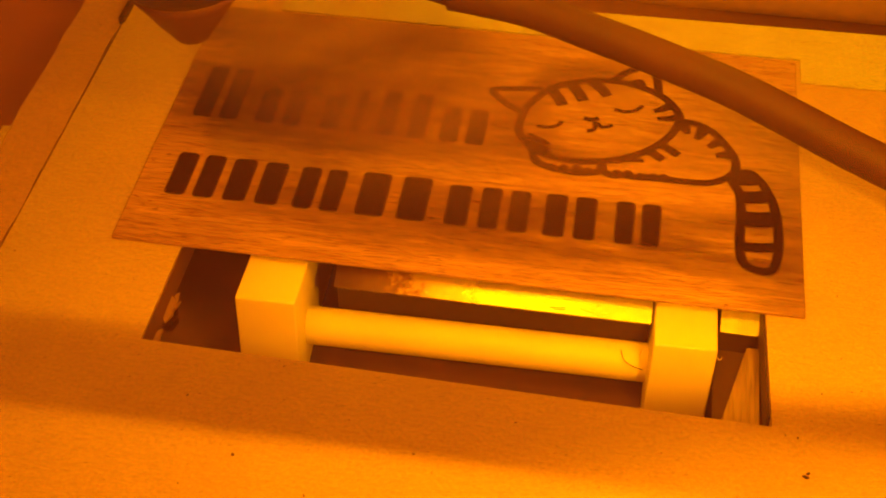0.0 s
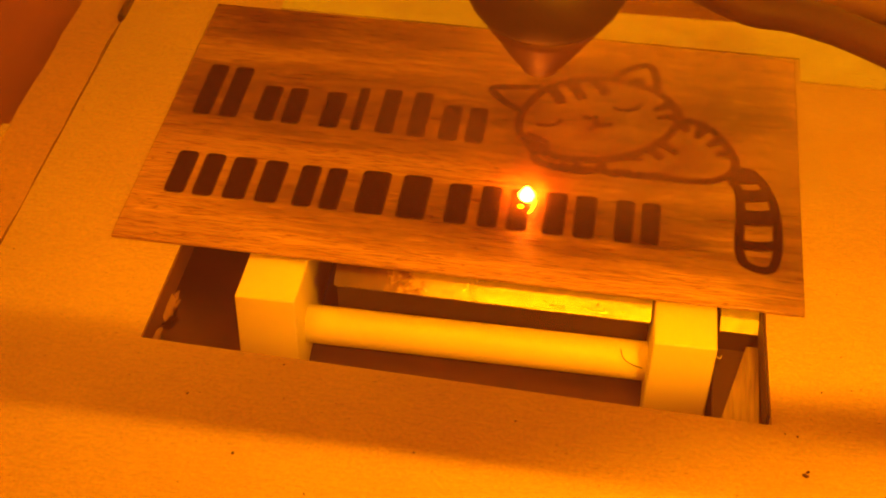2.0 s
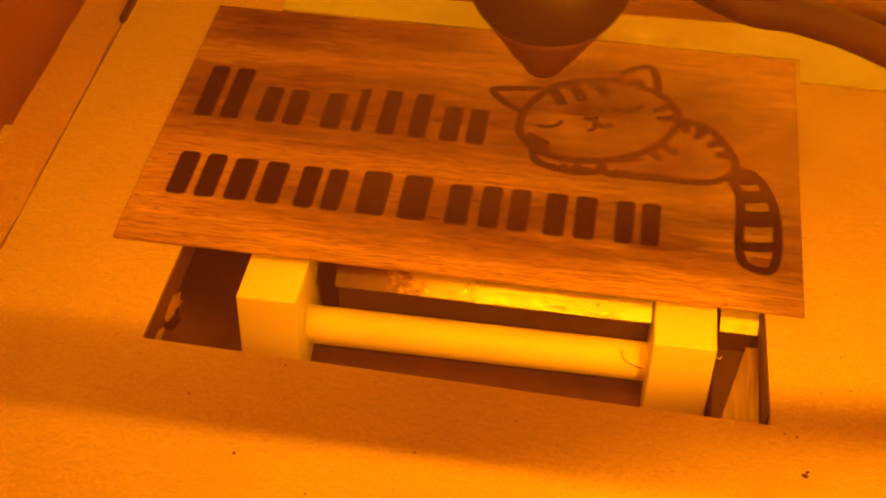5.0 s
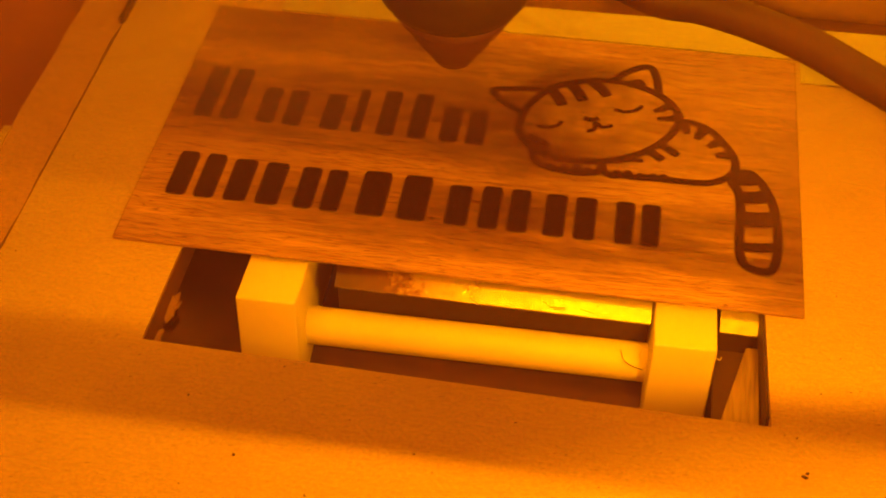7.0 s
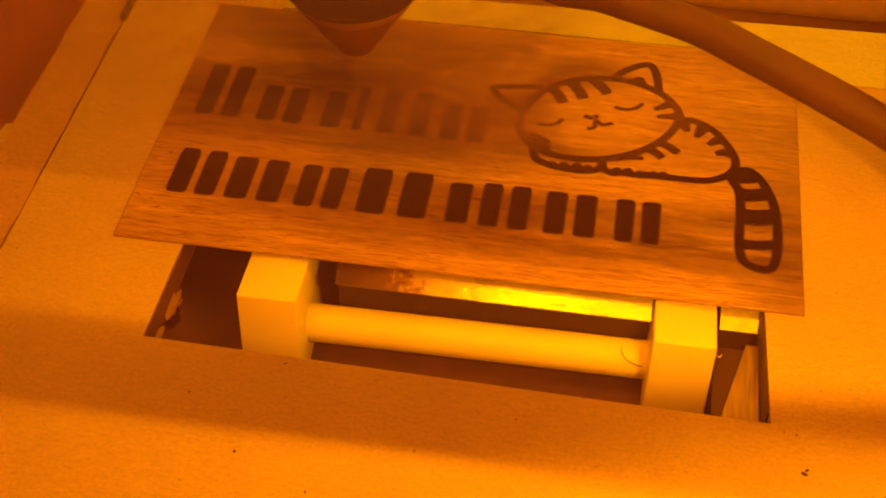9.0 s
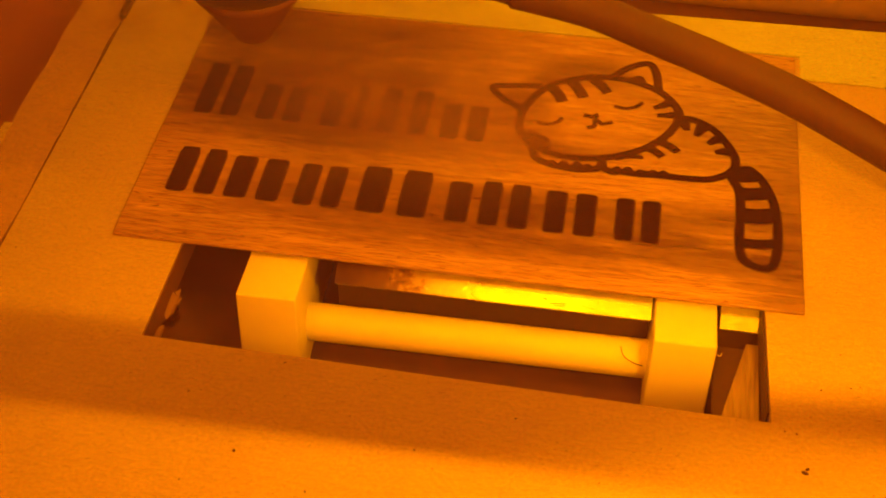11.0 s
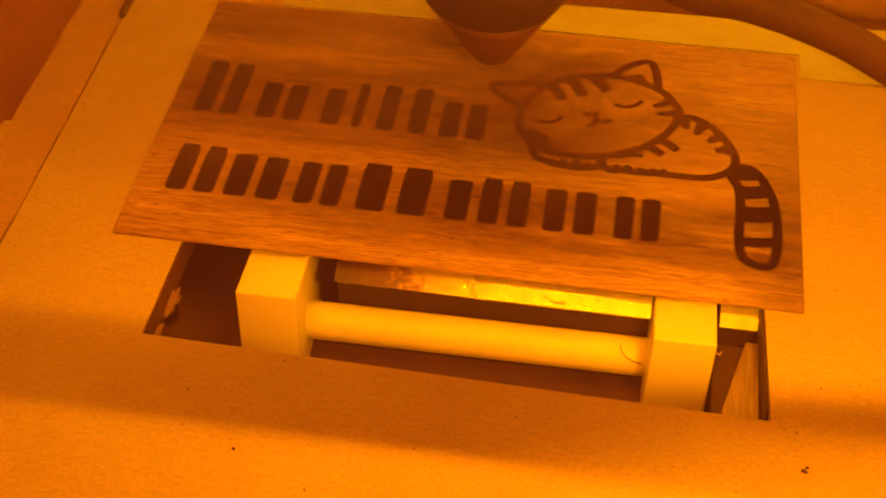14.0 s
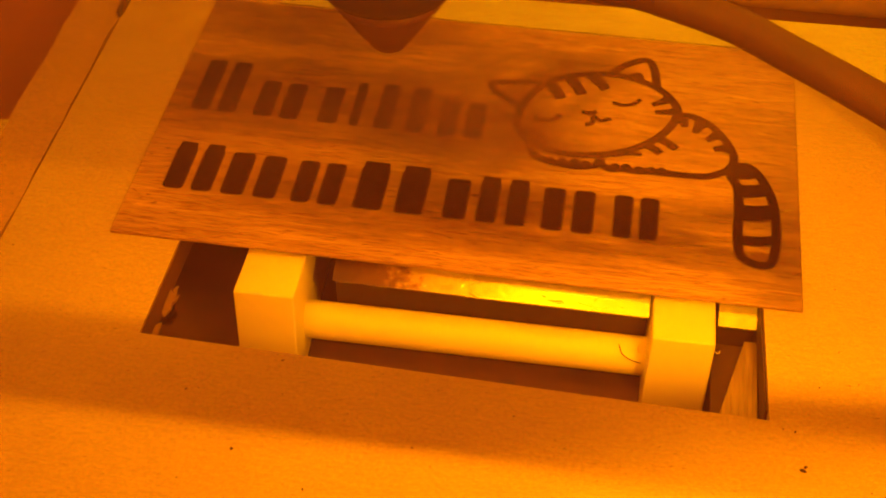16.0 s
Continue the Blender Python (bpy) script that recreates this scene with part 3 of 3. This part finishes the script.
def sign():
    s = thing("wooden_sign", "brown hardwood sign engraved with dark bars and a sleeping cat", "sign", at=(0, 0.0014, 0))
    part("board", box(0, SIGN_W, -0.0014, SIGN_D - 0.0014, BED_Z, SIGN_T, 0.00022, 1), WOOD, s)
    top = SIGN_T

    def bar(x0, x1, y0, y1, z=0.00012):
        bm = box(x0, x1, y0, y1, top - 0.0001, top + z)
        upright = [e for e in bm.edges if abs(e.verts[0].co.z - e.verts[1].co.z) > 0.00005]
        bmesh.ops.bevel(bm, geom=upright, offset=0.0007, segments=3, affect="EDGES", profile=0.5)
        return part("engraved_bar", bm, CHAR, s)

    def margin(x0, x1, y0, y1):
        e = 0.0005
        bm = box(x0 - e, x1 + e, y0 - e, y1 + e, top - 0.0001, top + 0.00003)
        upright = [k for k in bm.edges if abs(k.verts[0].co.z - k.verts[1].co.z) > 0.00005]
        bmesh.ops.bevel(bm, geom=upright, offset=0.0015, segments=3, affect="EDGES", profile=0.5)
        part("scorched_margin", bm, SCORCH, s, "brown scorched margin")

    def cell(x0, x1, y0, h, grows=False):
        w = x1 - x0
        stems = ((x0 + 0.06 * w, x0 + 0.40 * w), (x1 - 0.40 * w, x1 - 0.06 * w)) if w > 0.010 else ((x0 + 0.15 * w, x1 - 0.15 * w),)
        for a, b in stems:
            bar(a, b, y0, y0 + h)
            margin(a, b, y0, y0 + h)
            if grows:
                rising.append(bar(a, b, y0 + h - 0.005, y0 + h, 0.00008))

    # upper row, then lower row: left, right, height above the row's base line
    for x0, x1, h in ((0.0062, 0.0205, 0.0228), (0.0245, 0.0390, 0.0155), (0.0432, 0.0505, 0.0155), (0.0530, 0.0562, 0.0190),
                      (0.0598, 0.0662, 0.0195), (0.0688, 0.0755, 0.0195), (0.0782, 0.0922, 0.0150)):
        cell(x0, x1, 0.0508, h)
    for x0, x1, h, grows in ((0.0080, 0.0225, 0.0165, True), (0.0240, 0.0405, 0.0163, False), (0.0435, 0.0572, 0.0160, False), (0.0602, 0.0812, 0.0165, True),
                             (0.0845, 0.0925, 0.0152, False), (0.0938, 0.1082, 0.0155, True), (0.1112, 0.1262, 0.0158, False), (0.1303, 0.1432, 0.0158, False)):
        cell(x0, x1, 0.0174, h, grows)

    laid = []

    def stroke(name, pts, w0, w1=None, closed=False):
        laid.append(name)
        part(name, ribbon(pts, 1.04 * w0, 1.04 * w1 if w1 else None, top, closed, thick=0.00020 + 0.000004 * len(laid)), CHAR, s)
        part("scorched_margin", ribbon(pts, 1.04 * w0 + 0.0007, 1.04 * w1 + 0.0006 if w1 else None, top, closed, thick=0.00002 + 0.0000025 * len(laid)), SCORCH, s, "brown scorched margin")

    stroke("head_outline", [(0.1007, 0.0609), (0.1017, 0.0683), (0.1051, 0.0755), (0.1101, 0.0809), (0.1183, 0.0848), (0.1258, 0.0858), (0.1333, 0.0847),
                            (0.1410, 0.0807), (0.1454, 0.0747), (0.1462, 0.0705), (0.1444, 0.0645), (0.1402, 0.0582), (0.1342, 0.0531), (0.1265, 0.0495),
                            (0.1178, 0.0481), (0.1105, 0.0492), (0.1058, 0.0519), (0.1021, 0.0562)], 0.0019, closed=True)
    stroke("ear_outline", [(0.1008, 0.0672), (0.0952, 0.0708), (0.0914, 0.0759), (0.0975, 0.0775), (0.1057, 0.0787)], 0.0018)
    stroke("ear_outline", [(0.1258, 0.0858), (0.1301, 0.0911), (0.1361, 0.0945), (0.1387, 0.0902), (0.1398, 0.0819)], 0.0019)
    stroke("ear_fold", [(0.1312, 0.0852), (0.1341, 0.0872), (0.1354, 0.0842)], 0.0016, 0.0010)
    stroke("eye_line", [(0.1058, 0.0617), (0.1089, 0.0614), (0.1115, 0.0627), (0.1129, 0.0649)], 0.0008)
    stroke("eye_line", [(0.1274, 0.0728), (0.1304, 0.0720), (0.1335, 0.0732), (0.1354, 0.0756)], 0.0008)
    stroke("muzzle_line", [(0.1189, 0.0672), (0.1212, 0.0668), (0.1231, 0.0679)], 0.0011)
    stroke("muzzle_line", [(0.1202, 0.0616), (0.1222, 0.0626), (0.1224, 0.0656), (0.1245, 0.0641), (0.1274, 0.0653)], 0.0008)
    for a, b, w0, w1 in (((0.1080, 0.0792), (0.1123, 0.0722), 0.0030, 0.0028), ((0.1135, 0.0828), (0.1182, 0.0751), 0.0030, 0.0028), ((0.1200, 0.0848), (0.1250, 0.0784), 0.0032, 0.0026),
                         ((0.1440, 0.0775), (0.1388, 0.0735), 0.0032, 0.0010), ((0.1462, 0.0716), (0.1398, 0.0703), 0.0030, 0.0010),
                         ((0.1035, 0.0566), (0.1101, 0.0539), 0.0028, 0.0012), ((0.1050, 0.0526), (0.1108, 0.0513), 0.0028, 0.0012)):
        mid = ((a[0] + b[0]) / 2 + 0.0004, (a[1] + b[1]) / 2)
        stroke("fur_stripe", [a, mid, b], w0, w1)
    stroke("back_outline", [(0.1462, 0.0700), (0.1506, 0.0699), (0.1560, 0.0666), (0.1606, 0.0597), (0.1624, 0.0543), (0.1616, 0.0495),
                            (0.1581, 0.0463), (0.1538, 0.0446), (0.1461, 0.0443), (0.1409, 0.0444), (0.1357, 0.0439)], 0.0018)
    stroke("paw_outline", [(0.1055, 0.0520), (0.1061, 0.0492), (0.1073, 0.0462), (0.1111, 0.0443), (0.1147, 0.0436), (0.1191, 0.0432), (0.1225, 0.0438), (0.1247, 0.0448), (0.1258, 0.0480)], 0.0018, 0.0018)
    stroke("paw_outline", [(0.1256, 0.0478), (0.1262, 0.0452), (0.1287, 0.0436), (0.1313, 0.0442), (0.1348, 0.0439), (0.1373, 0.0446), (0.1408, 0.0443), (0.1434, 0.0446)], 0.0018, 0.0014)
    for k, x in enumerate((0.1120, 0.1152, 0.1188, 0.1218, 0.1300, 0.1330, 0.1365, 0.1400, 0.1428)):
        stroke("fur_tuft", [(x - 0.0012, 0.0438), (x, 0.0452 + 0.0003 * (k % 3)), (x + 0.0014, 0.0437)], 0.0013, 0.0009)
    stroke("chest_line", [(0.1290, 0.0498), (0.1325, 0.0510), (0.1369, 0.0512)], 0.0018, 0.0008)
    for a, b, w in (((0.1470, 0.0696), (0.1487, 0.0650), 0.0042), ((0.1537, 0.0680), (0.1513, 0.0629), 0.0040), ((0.1588, 0.0632), (0.1548, 0.0600), 0.0036), ((0.1615, 0.0574), (0.1568, 0.0565), 0.0034),
                    ((0.1408, 0.0590), (0.1464, 0.0551), 0.0024), ((0.1376, 0.0556), (0.1422, 0.0524), 0.0022)):
        mid = ((a[0] + b[0]) / 2, (a[1] + b[1]) / 2 + 0.0004)
        stroke("fur_stripe", [a, mid, b], w, 0.0012 if w > 0.003 else 0.0020)
    stroke("tail_outline", [(0.1611, 0.0489), (0.1635, 0.0502), (0.1668, 0.0504), (0.1704, 0.0452), (0.1730, 0.0366), (0.1737, 0.0268), (0.1733, 0.0184), (0.1718, 0.0134), (0.1683, 0.0128),
                            (0.1645, 0.0154), (0.1636, 0.0225), (0.1639, 0.0323), (0.1636, 0.0412), (0.1618, 0.0456)], 0.0020, closed=True)
    for x0, y0, x1, y1, w in ((0.1622, 0.0476, 0.1686, 0.0488, 0.0042), (0.1640, 0.0404, 0.1716, 0.0420, 0.0042), (0.1642, 0.0318, 0.1728, 0.0330, 0.0052), (0.1640, 0.0212, 0.1732, 0.0223, 0.0028)):
        stroke("tail_ring", [(x0, y0), ((x0 + x1) / 2, (y0 + y1) / 2 - 0.0004), (x1, y1)], w)


sign()


# ---- the moving laser head ----
HEAD_Y = 0.0335
HOSE_JOINT = (0.072, 0.0070)
head = thing("laser_head", "dark conical air-assist laser head hanging from the gantry", "laser head")


def laser_head():
    cone = part("nozzle_cone", lathe([(0.0165, 0.0640), (0.0180, 0.0662), (0.0205, 0.0722), (0.0208, 0.0820)]), BLACK, head)
    part("nozzle_tip", lathe([(0.0020, 0.0447), (0.0046, 0.0454), (0.0060, 0.0477), (0.0085, 0.0512), (0.0118, 0.0567), (0.0135, 0.0592), (0.0165, 0.0639)]), TIP, cone, "tan nozzle tip lit by the burning spot")
    part("barrel", lathe([(0.0125, 0.0821), (0.0125, 0.1150), (0.0140, 0.1155), (0.0140, 0.1200)]), STEEL, head, "steel lens barrel")
    part("carriage_plate", box(-0.030, 0.030, 0.008, 0.030, 0.090, 0.096, 0.001), BLACK, head)
    # unseen block, added to keep lamp light off the zinc sheet
    part("light_block", box(-0.033, 0.033, -0.062, 0.004, 0.112, 0.124, 0.002), BLACK, head)
    # the hose is rigid by the head and swings at a joint
    part("hose_root", tube([(0.008, 0.020, 0.076), (0.028, 0.0185, 0.066), (0.048, 0.0135, 0.060), (0.060, 0.0115, 0.060), (0.0725, 0.0070, 0.060)], 0.0045, 18), RUBBER, head, "dark flexible hose at the head")
    global hose
    hose = part("air_hose", tube([(0.066 - HOSE_JOINT[0], 0.0094 - HOSE_JOINT[1], 0.060), (0.0, 0.0, 0.060), (0.013, -0.0062, 0.060), (0.0256, -0.0156, 0.060), (0.038, -0.0250, 0.060), (0.0542, -0.0385, 0.060),
                                  (0.064, -0.0485, 0.060), (0.078, -0.0640, 0.060), (0.093, -0.0805, 0.061), (0.113, -0.102, 0.062)], 0.0045, 18), RUBBER, head, "dark flexible hose drooping from the head")


laser_head()


def gantry():
    g = thing("gantry_beam", "dark aluminium gantry beam carrying the laser head", "gantry")
    part("beam", box(-0.125, 0.335, 0.050, 0.062, 0.085, 0.088, 0.0008), BLACK, g)


gantry()


def shadow_bars():
    # unseen bar and slats, added to throw the dark band across the bed
    r = thing("shadow_bar", "unseen dark bar and slats added to cast a shadow band", "bar")
    part("flat_bar", box(0.066, 0.131, -0.0511, -0.0466, 0.140, 0.1412, 0.0004), BLACK, r)
    part("shadow_slat", box(0.002, 0.036, -0.1421, -0.1401, 0.1500, 0.1504), BLACK, r)
    bm = bmesh.new()
    rows = [[bm.verts.new((x, y, z)) for y, z in ((y0, 0.1500), (y1, 0.1500), (y1, 0.1504), (y0, 0.1504))] for x, y0, y1 in ((0.1600, -0.1421, -0.1401), (0.1905, -0.1421, -0.1400), (0.1950, -0.1404, -0.1394), (0.2220, -0.1403, -0.1394))]
    for a, b in zip(rows, rows[1:]):
        for k in range(4):
            bm.faces.new((a[k], a[(k + 1) % 4], b[(k + 1) % 4], b[k]))
    bm.faces.new(rows[0])
    bm.faces.new(rows[-1])
    part("shadow_slat", bm, BLACK, r)
    for x in (0.030, 0.218):
        part("slat_post", box(x, x + 0.003, -0.1403, -0.1396, 0.1505, LID_Z), BLACK, r)
    for x in (0.071, 0.126):
        part("hanger", box(x - 0.001, x + 0.001, -0.0505, -0.0474, 0.1412, LID_Z, 0.0003), BLACK, r)


shadow_bars()

spark = thing("burning_spot", "white-hot burning spot where the laser meets the wood", "flame")
part("flare", smooth(lathe([(0.0008, -0.0004), (0.0017, 0.0002), (0.0020, 0.0010), (0.0015, 0.0023), (0.0004, 0.0040)], 18)), SPARK, spark)
part("ember", smooth(lathe([(0.0004, 0.0), (0.0007, 0.0003), (0.0004, 0.0007)], 10)), EMBER, spark).location = (-0.0012, -0.0038, 0.0)
part("ember_trail", tube([(0.0016, 0.0, 0.0008), (0.0024, -0.0022, 0.0012), (0.0020, -0.0048, 0.0006), (0.0010, -0.0062, 0.0003)], 0.00010, 6, 5), EMBER, spark, "thin glowing thread thrown from the burn")


def halo_puffs():
    """Thin puffs close round the flame, added for its glare halo and lit by it."""
    for size, off, turn in ((1.0, 0.0030, 0.0), (0.62, 0.0016, 1.2)):
        bm = bmesh.new()
        rings = [[bm.verts.new((r * math.cos(a), r * math.sin(a), 0.12 * (1 - r * r))) for a in np.linspace(0, 2 * math.pi, 24, endpoint=False)] for r in (0.25, 0.5, 0.75, 1.0)]
        bm.faces.new(rings[0])
        for a, b in zip(rings, rings[1:]):
            for k in range(24):
                bm.faces.new((a[k], a[(k + 1) % 24], b[(k + 1) % 24], b[k])).smooth = True
        puff = part("halo_puff", bm, HALO, spark, "thin puff added for the glow halo round the flame")
        puff.location, puff.rotation_euler = (0, -off, 0.0045 + off), (math.radians(44), 0, turn)
        puff.scale = (0.0110 * size,) * 3


halo_puffs()


# ---- smoke drifting off the burn ----
wisps = []


def smoke_wisps():
    rng = random.Random(5)
    for lag, ahead, y, z, sx, sy, tilt, mat in ((0.05, 0.029, 0.054, 0.018, 0.042, 0.029, 6, SMOKE_SHADE), (0.85, 0.012, 0.050, 0.034, 0.090, 0.062, 4, SMOKE),
                                                     (0.40, -0.016, 0.072, 0.030, 0.046, 0.036, 9, SMOKE_PALE), (1.70, -0.005, 0.080, 0.040, 0.075, 0.034, 7, SMOKE_PALE), (2.60, 0.075, 0.040, 0.044, 0.080, 0.050, 8, SMOKE)):
        bm = bmesh.new()
        n = 14
        ph = rng.uniform(0, 6)
        grid = [[bm.verts.new((2.0 * i / n - 1, 2.0 * k / n - 1, 0.10 * math.sin(3.1 * i / n + ph) + 0.08 * math.cos(4.2 * k / n + ph))) for k in range(n + 1)] for i in range(n + 1)]
        for i in range(n):
            for k in range(n):
                bm.faces.new((grid[i][k], grid[i + 1][k], grid[i + 1][k + 1], grid[i][k + 1])).smooth = True
        ob = part("smoke_wisp", bm, mat)
        ob.scale = (sx, sy, 0.05)
        tagged(ob, "thin wisp of smoke drifting over the sign, the nearest dark as shade", "smoke", group="smoke wisps", kind="stuff")
        wisps.append((ob, lag, ahead, y, z, tilt))


smoke_wisps()


# ---- crumbs scattered on the cardboard ----
def crumbs():
    """Crumbs of char: x, y and a size in hundredths of a millimetre, then a scatter of dust."""
    rng = random.Random(21)
    on_card = ((0.0498, -0.0631, 45), (0.1773, -0.0379, 30), (0.1745, -0.0375, 25), (0.1794, -0.0477, 45), (0.1788, -0.0488, 50), (0.0347, -0.0478, 25), (0.0375, -0.0470, 22), (0.0552, -0.0356, 25), (0.0576, -0.0457, 18), (0.0397, -0.0727, 22), (0.0683, -0.0715, 30), (0.0954, -0.0609, 20), (0.0905, -0.0564, 22), (0.1330, -0.0588, 22), (0.1124, -0.0437, 25), (0.1884, -0.0117, 25), (0.1833, -0.0237, 28), (0.1904, -0.0220, 20), (0.1926, -0.0213, 22), (0.0103, -0.0133, 20), (-0.0236, -0.0083, 25), (-0.0166, -0.0072, 18), (-0.0308, 0.0103, 20), (0.1884, 0.0095, 20), (0.1464, -0.0471, 18), (0.0740, -0.0490, 18), (0.1938, -0.0526, 25))
    on_wood = ((0.0969, 0.0423, 28), (0.1002, 0.0416, 24), (0.0265, 0.0455, 24), (0.0424, 0.0473, 18), (0.0662, 0.0126, 24), (0.0889, 0.0113, 28), (0.1137, 0.0097, 22), (0.1169, 0.0070, 26), (0.1149, 0.0084, 18), (0.1278, 0.0084, 20), (0.1739, 0.0032, 20), (0.1690, 0.0053, 24), (0.0678, 0.0490, 18), (0.0282, 0.0460, 15), (0.1380, 0.0084, 16))
    dust = []
    while len(dust) < 70:
        x, y = rng.uniform(-0.028, 0.24), rng.uniform(-0.10, 0.12)
        if not (-0.002 < x < 0.182 and 0.002 < y < 0.107 or 0.016 < x < 0.174 and -0.036 < y < 0.02):
            dust.append((x, y, rng.choice((7, 9, 12))))
    bm = bmesh.new()
    for rows, z in ((on_card, BED_Z), (on_wood, SIGN_T), (dust, BED_Z)):
        for x, y, size in rows:
            r = size * 1e-5
            m = Matrix.Translation((x, y, z + r * 0.4)) @ Euler((0, 0, rng.uniform(0, 6.28))).to_matrix().to_4x4() @ Matrix.Diagonal((r * rng.uniform(0.9, 1.9), r * rng.uniform(0.7, 1.0), r * 0.7, 1))
            bmesh.ops.create_icosphere(bm, subdivisions=1, radius=1, matrix=m)
    tagged(part("sawdust_crumbs", bm, CRUMB), "dark charred crumbs scattered over the cardboard", "crumbs", kind="stuff")


crumbs()


# ---- what moves ----
X0, X1, XA = 0.0081, 0.1091, 0.1410
TURNS = [(-1.37, XA), (0.11, X0), (1.62, XA), (3.13, X0), (4.63, XA), (6.13, X0), (7.265, X1), (8.41, X0), (9.555, X1), (10.71, X0), (11.86, X1), (13.01, X0), (14.16, X1), (15.31, X0), (16.45, X1)]
LIT = [0.1, 0.3, 0.4, 0.6, 1.0, 1.2, 1.4, 1.5, 1.6, 1.9, 2.0, 2.2, 2.5, 2.7, 3.1, 3.3, 3.4, 4.2, 4.9, 5.7, 6.3, 7.3, 7.6, 7.8, 8.4, 8.6, 9.9, 10.5, 11.5, 11.9, 12.2, 13.0, 13.2, 13.8, 14.2, 14.5, 15.3, 15.5]


# how the hose swings about the head as the head comes nearer its anchor
HOSE_X, HOSE_TURN = (0.008, 0.041, 0.060, 0.069, 0.0855, 0.110, 0.141), (15.0, 8.0, 1.5, 0.0, -3.0, -7.0, -12.0)


def head_x(t):
    for (a, xa), (b, xb) in zip(TURNS, TURNS[1:]):
        if a <= t <= b:
            return xa + (xb - xa) * (t - a) / (b - a)
    return X0


def head_y(t):
    return HEAD_Y + 0.00014 * t - 0.0002


def motions():
    times = {0.0, 16.0}
    for t, _ in TURNS:
        for d in (-0.1333, -0.0667, 0.0, 0.0667, 0.1333):
            times.add(round((t + d) * FPS) / FPS)
    for k in range(0, 33):
        times.add(k * 0.5)
    times = sorted(t for t in times if 0 <= t <= 16)
    walk(head, [(t, pose(head_x(t), head_y(t), 0)) for t in times])
    # the hose sags forward as the head comes towards its anchor
    walk(hose, [(t, pose(*HOSE_JOINT, 0, 0, 0, np.interp(head_x(t), HOSE_X, HOSE_TURN))) for t in times])
    # the flame burns at the wood while the beam is on, and is drawn up into the nozzle while it is off
    rows = []
    for f in range(0, 16 * FPS + 1):
        t = f / FPS
        on = any(abs(t - u) < 0.05 for u in LIT)
        rows.append((t, pose(head_x(t) - 0.001, head_y(t) - 0.0022, SIGN_T + 0.0001 if on else 0.0735)))
    walk(spark, rows)
    # smoke trails the head and sways
    for ob, lag, ahead, y, z, tilt in wisps:
        rows = []
        for k in range(0, 65):
            t = k * 0.25
            x = head_x(t - lag) + ahead
            rows.append((t, pose(x + 0.005 * math.sin(1.7 * t + 9 * lag), y + 0.005 * math.sin(2.3 * t + 5 * lag), z, tilt, 6 * math.sin(t + lag), 25 * math.sin(0.9 * t + 3 * lag))))
        walk(ob, rows)
    # burnt edge of the tall bars creeps up, pass by pass
    for g in rising:
        walk(g, [(t, pose(0, 0.00014 * t, 0)) for t in (0.0, 4.0, 8.0, 12.0, 16.0)])


motions()
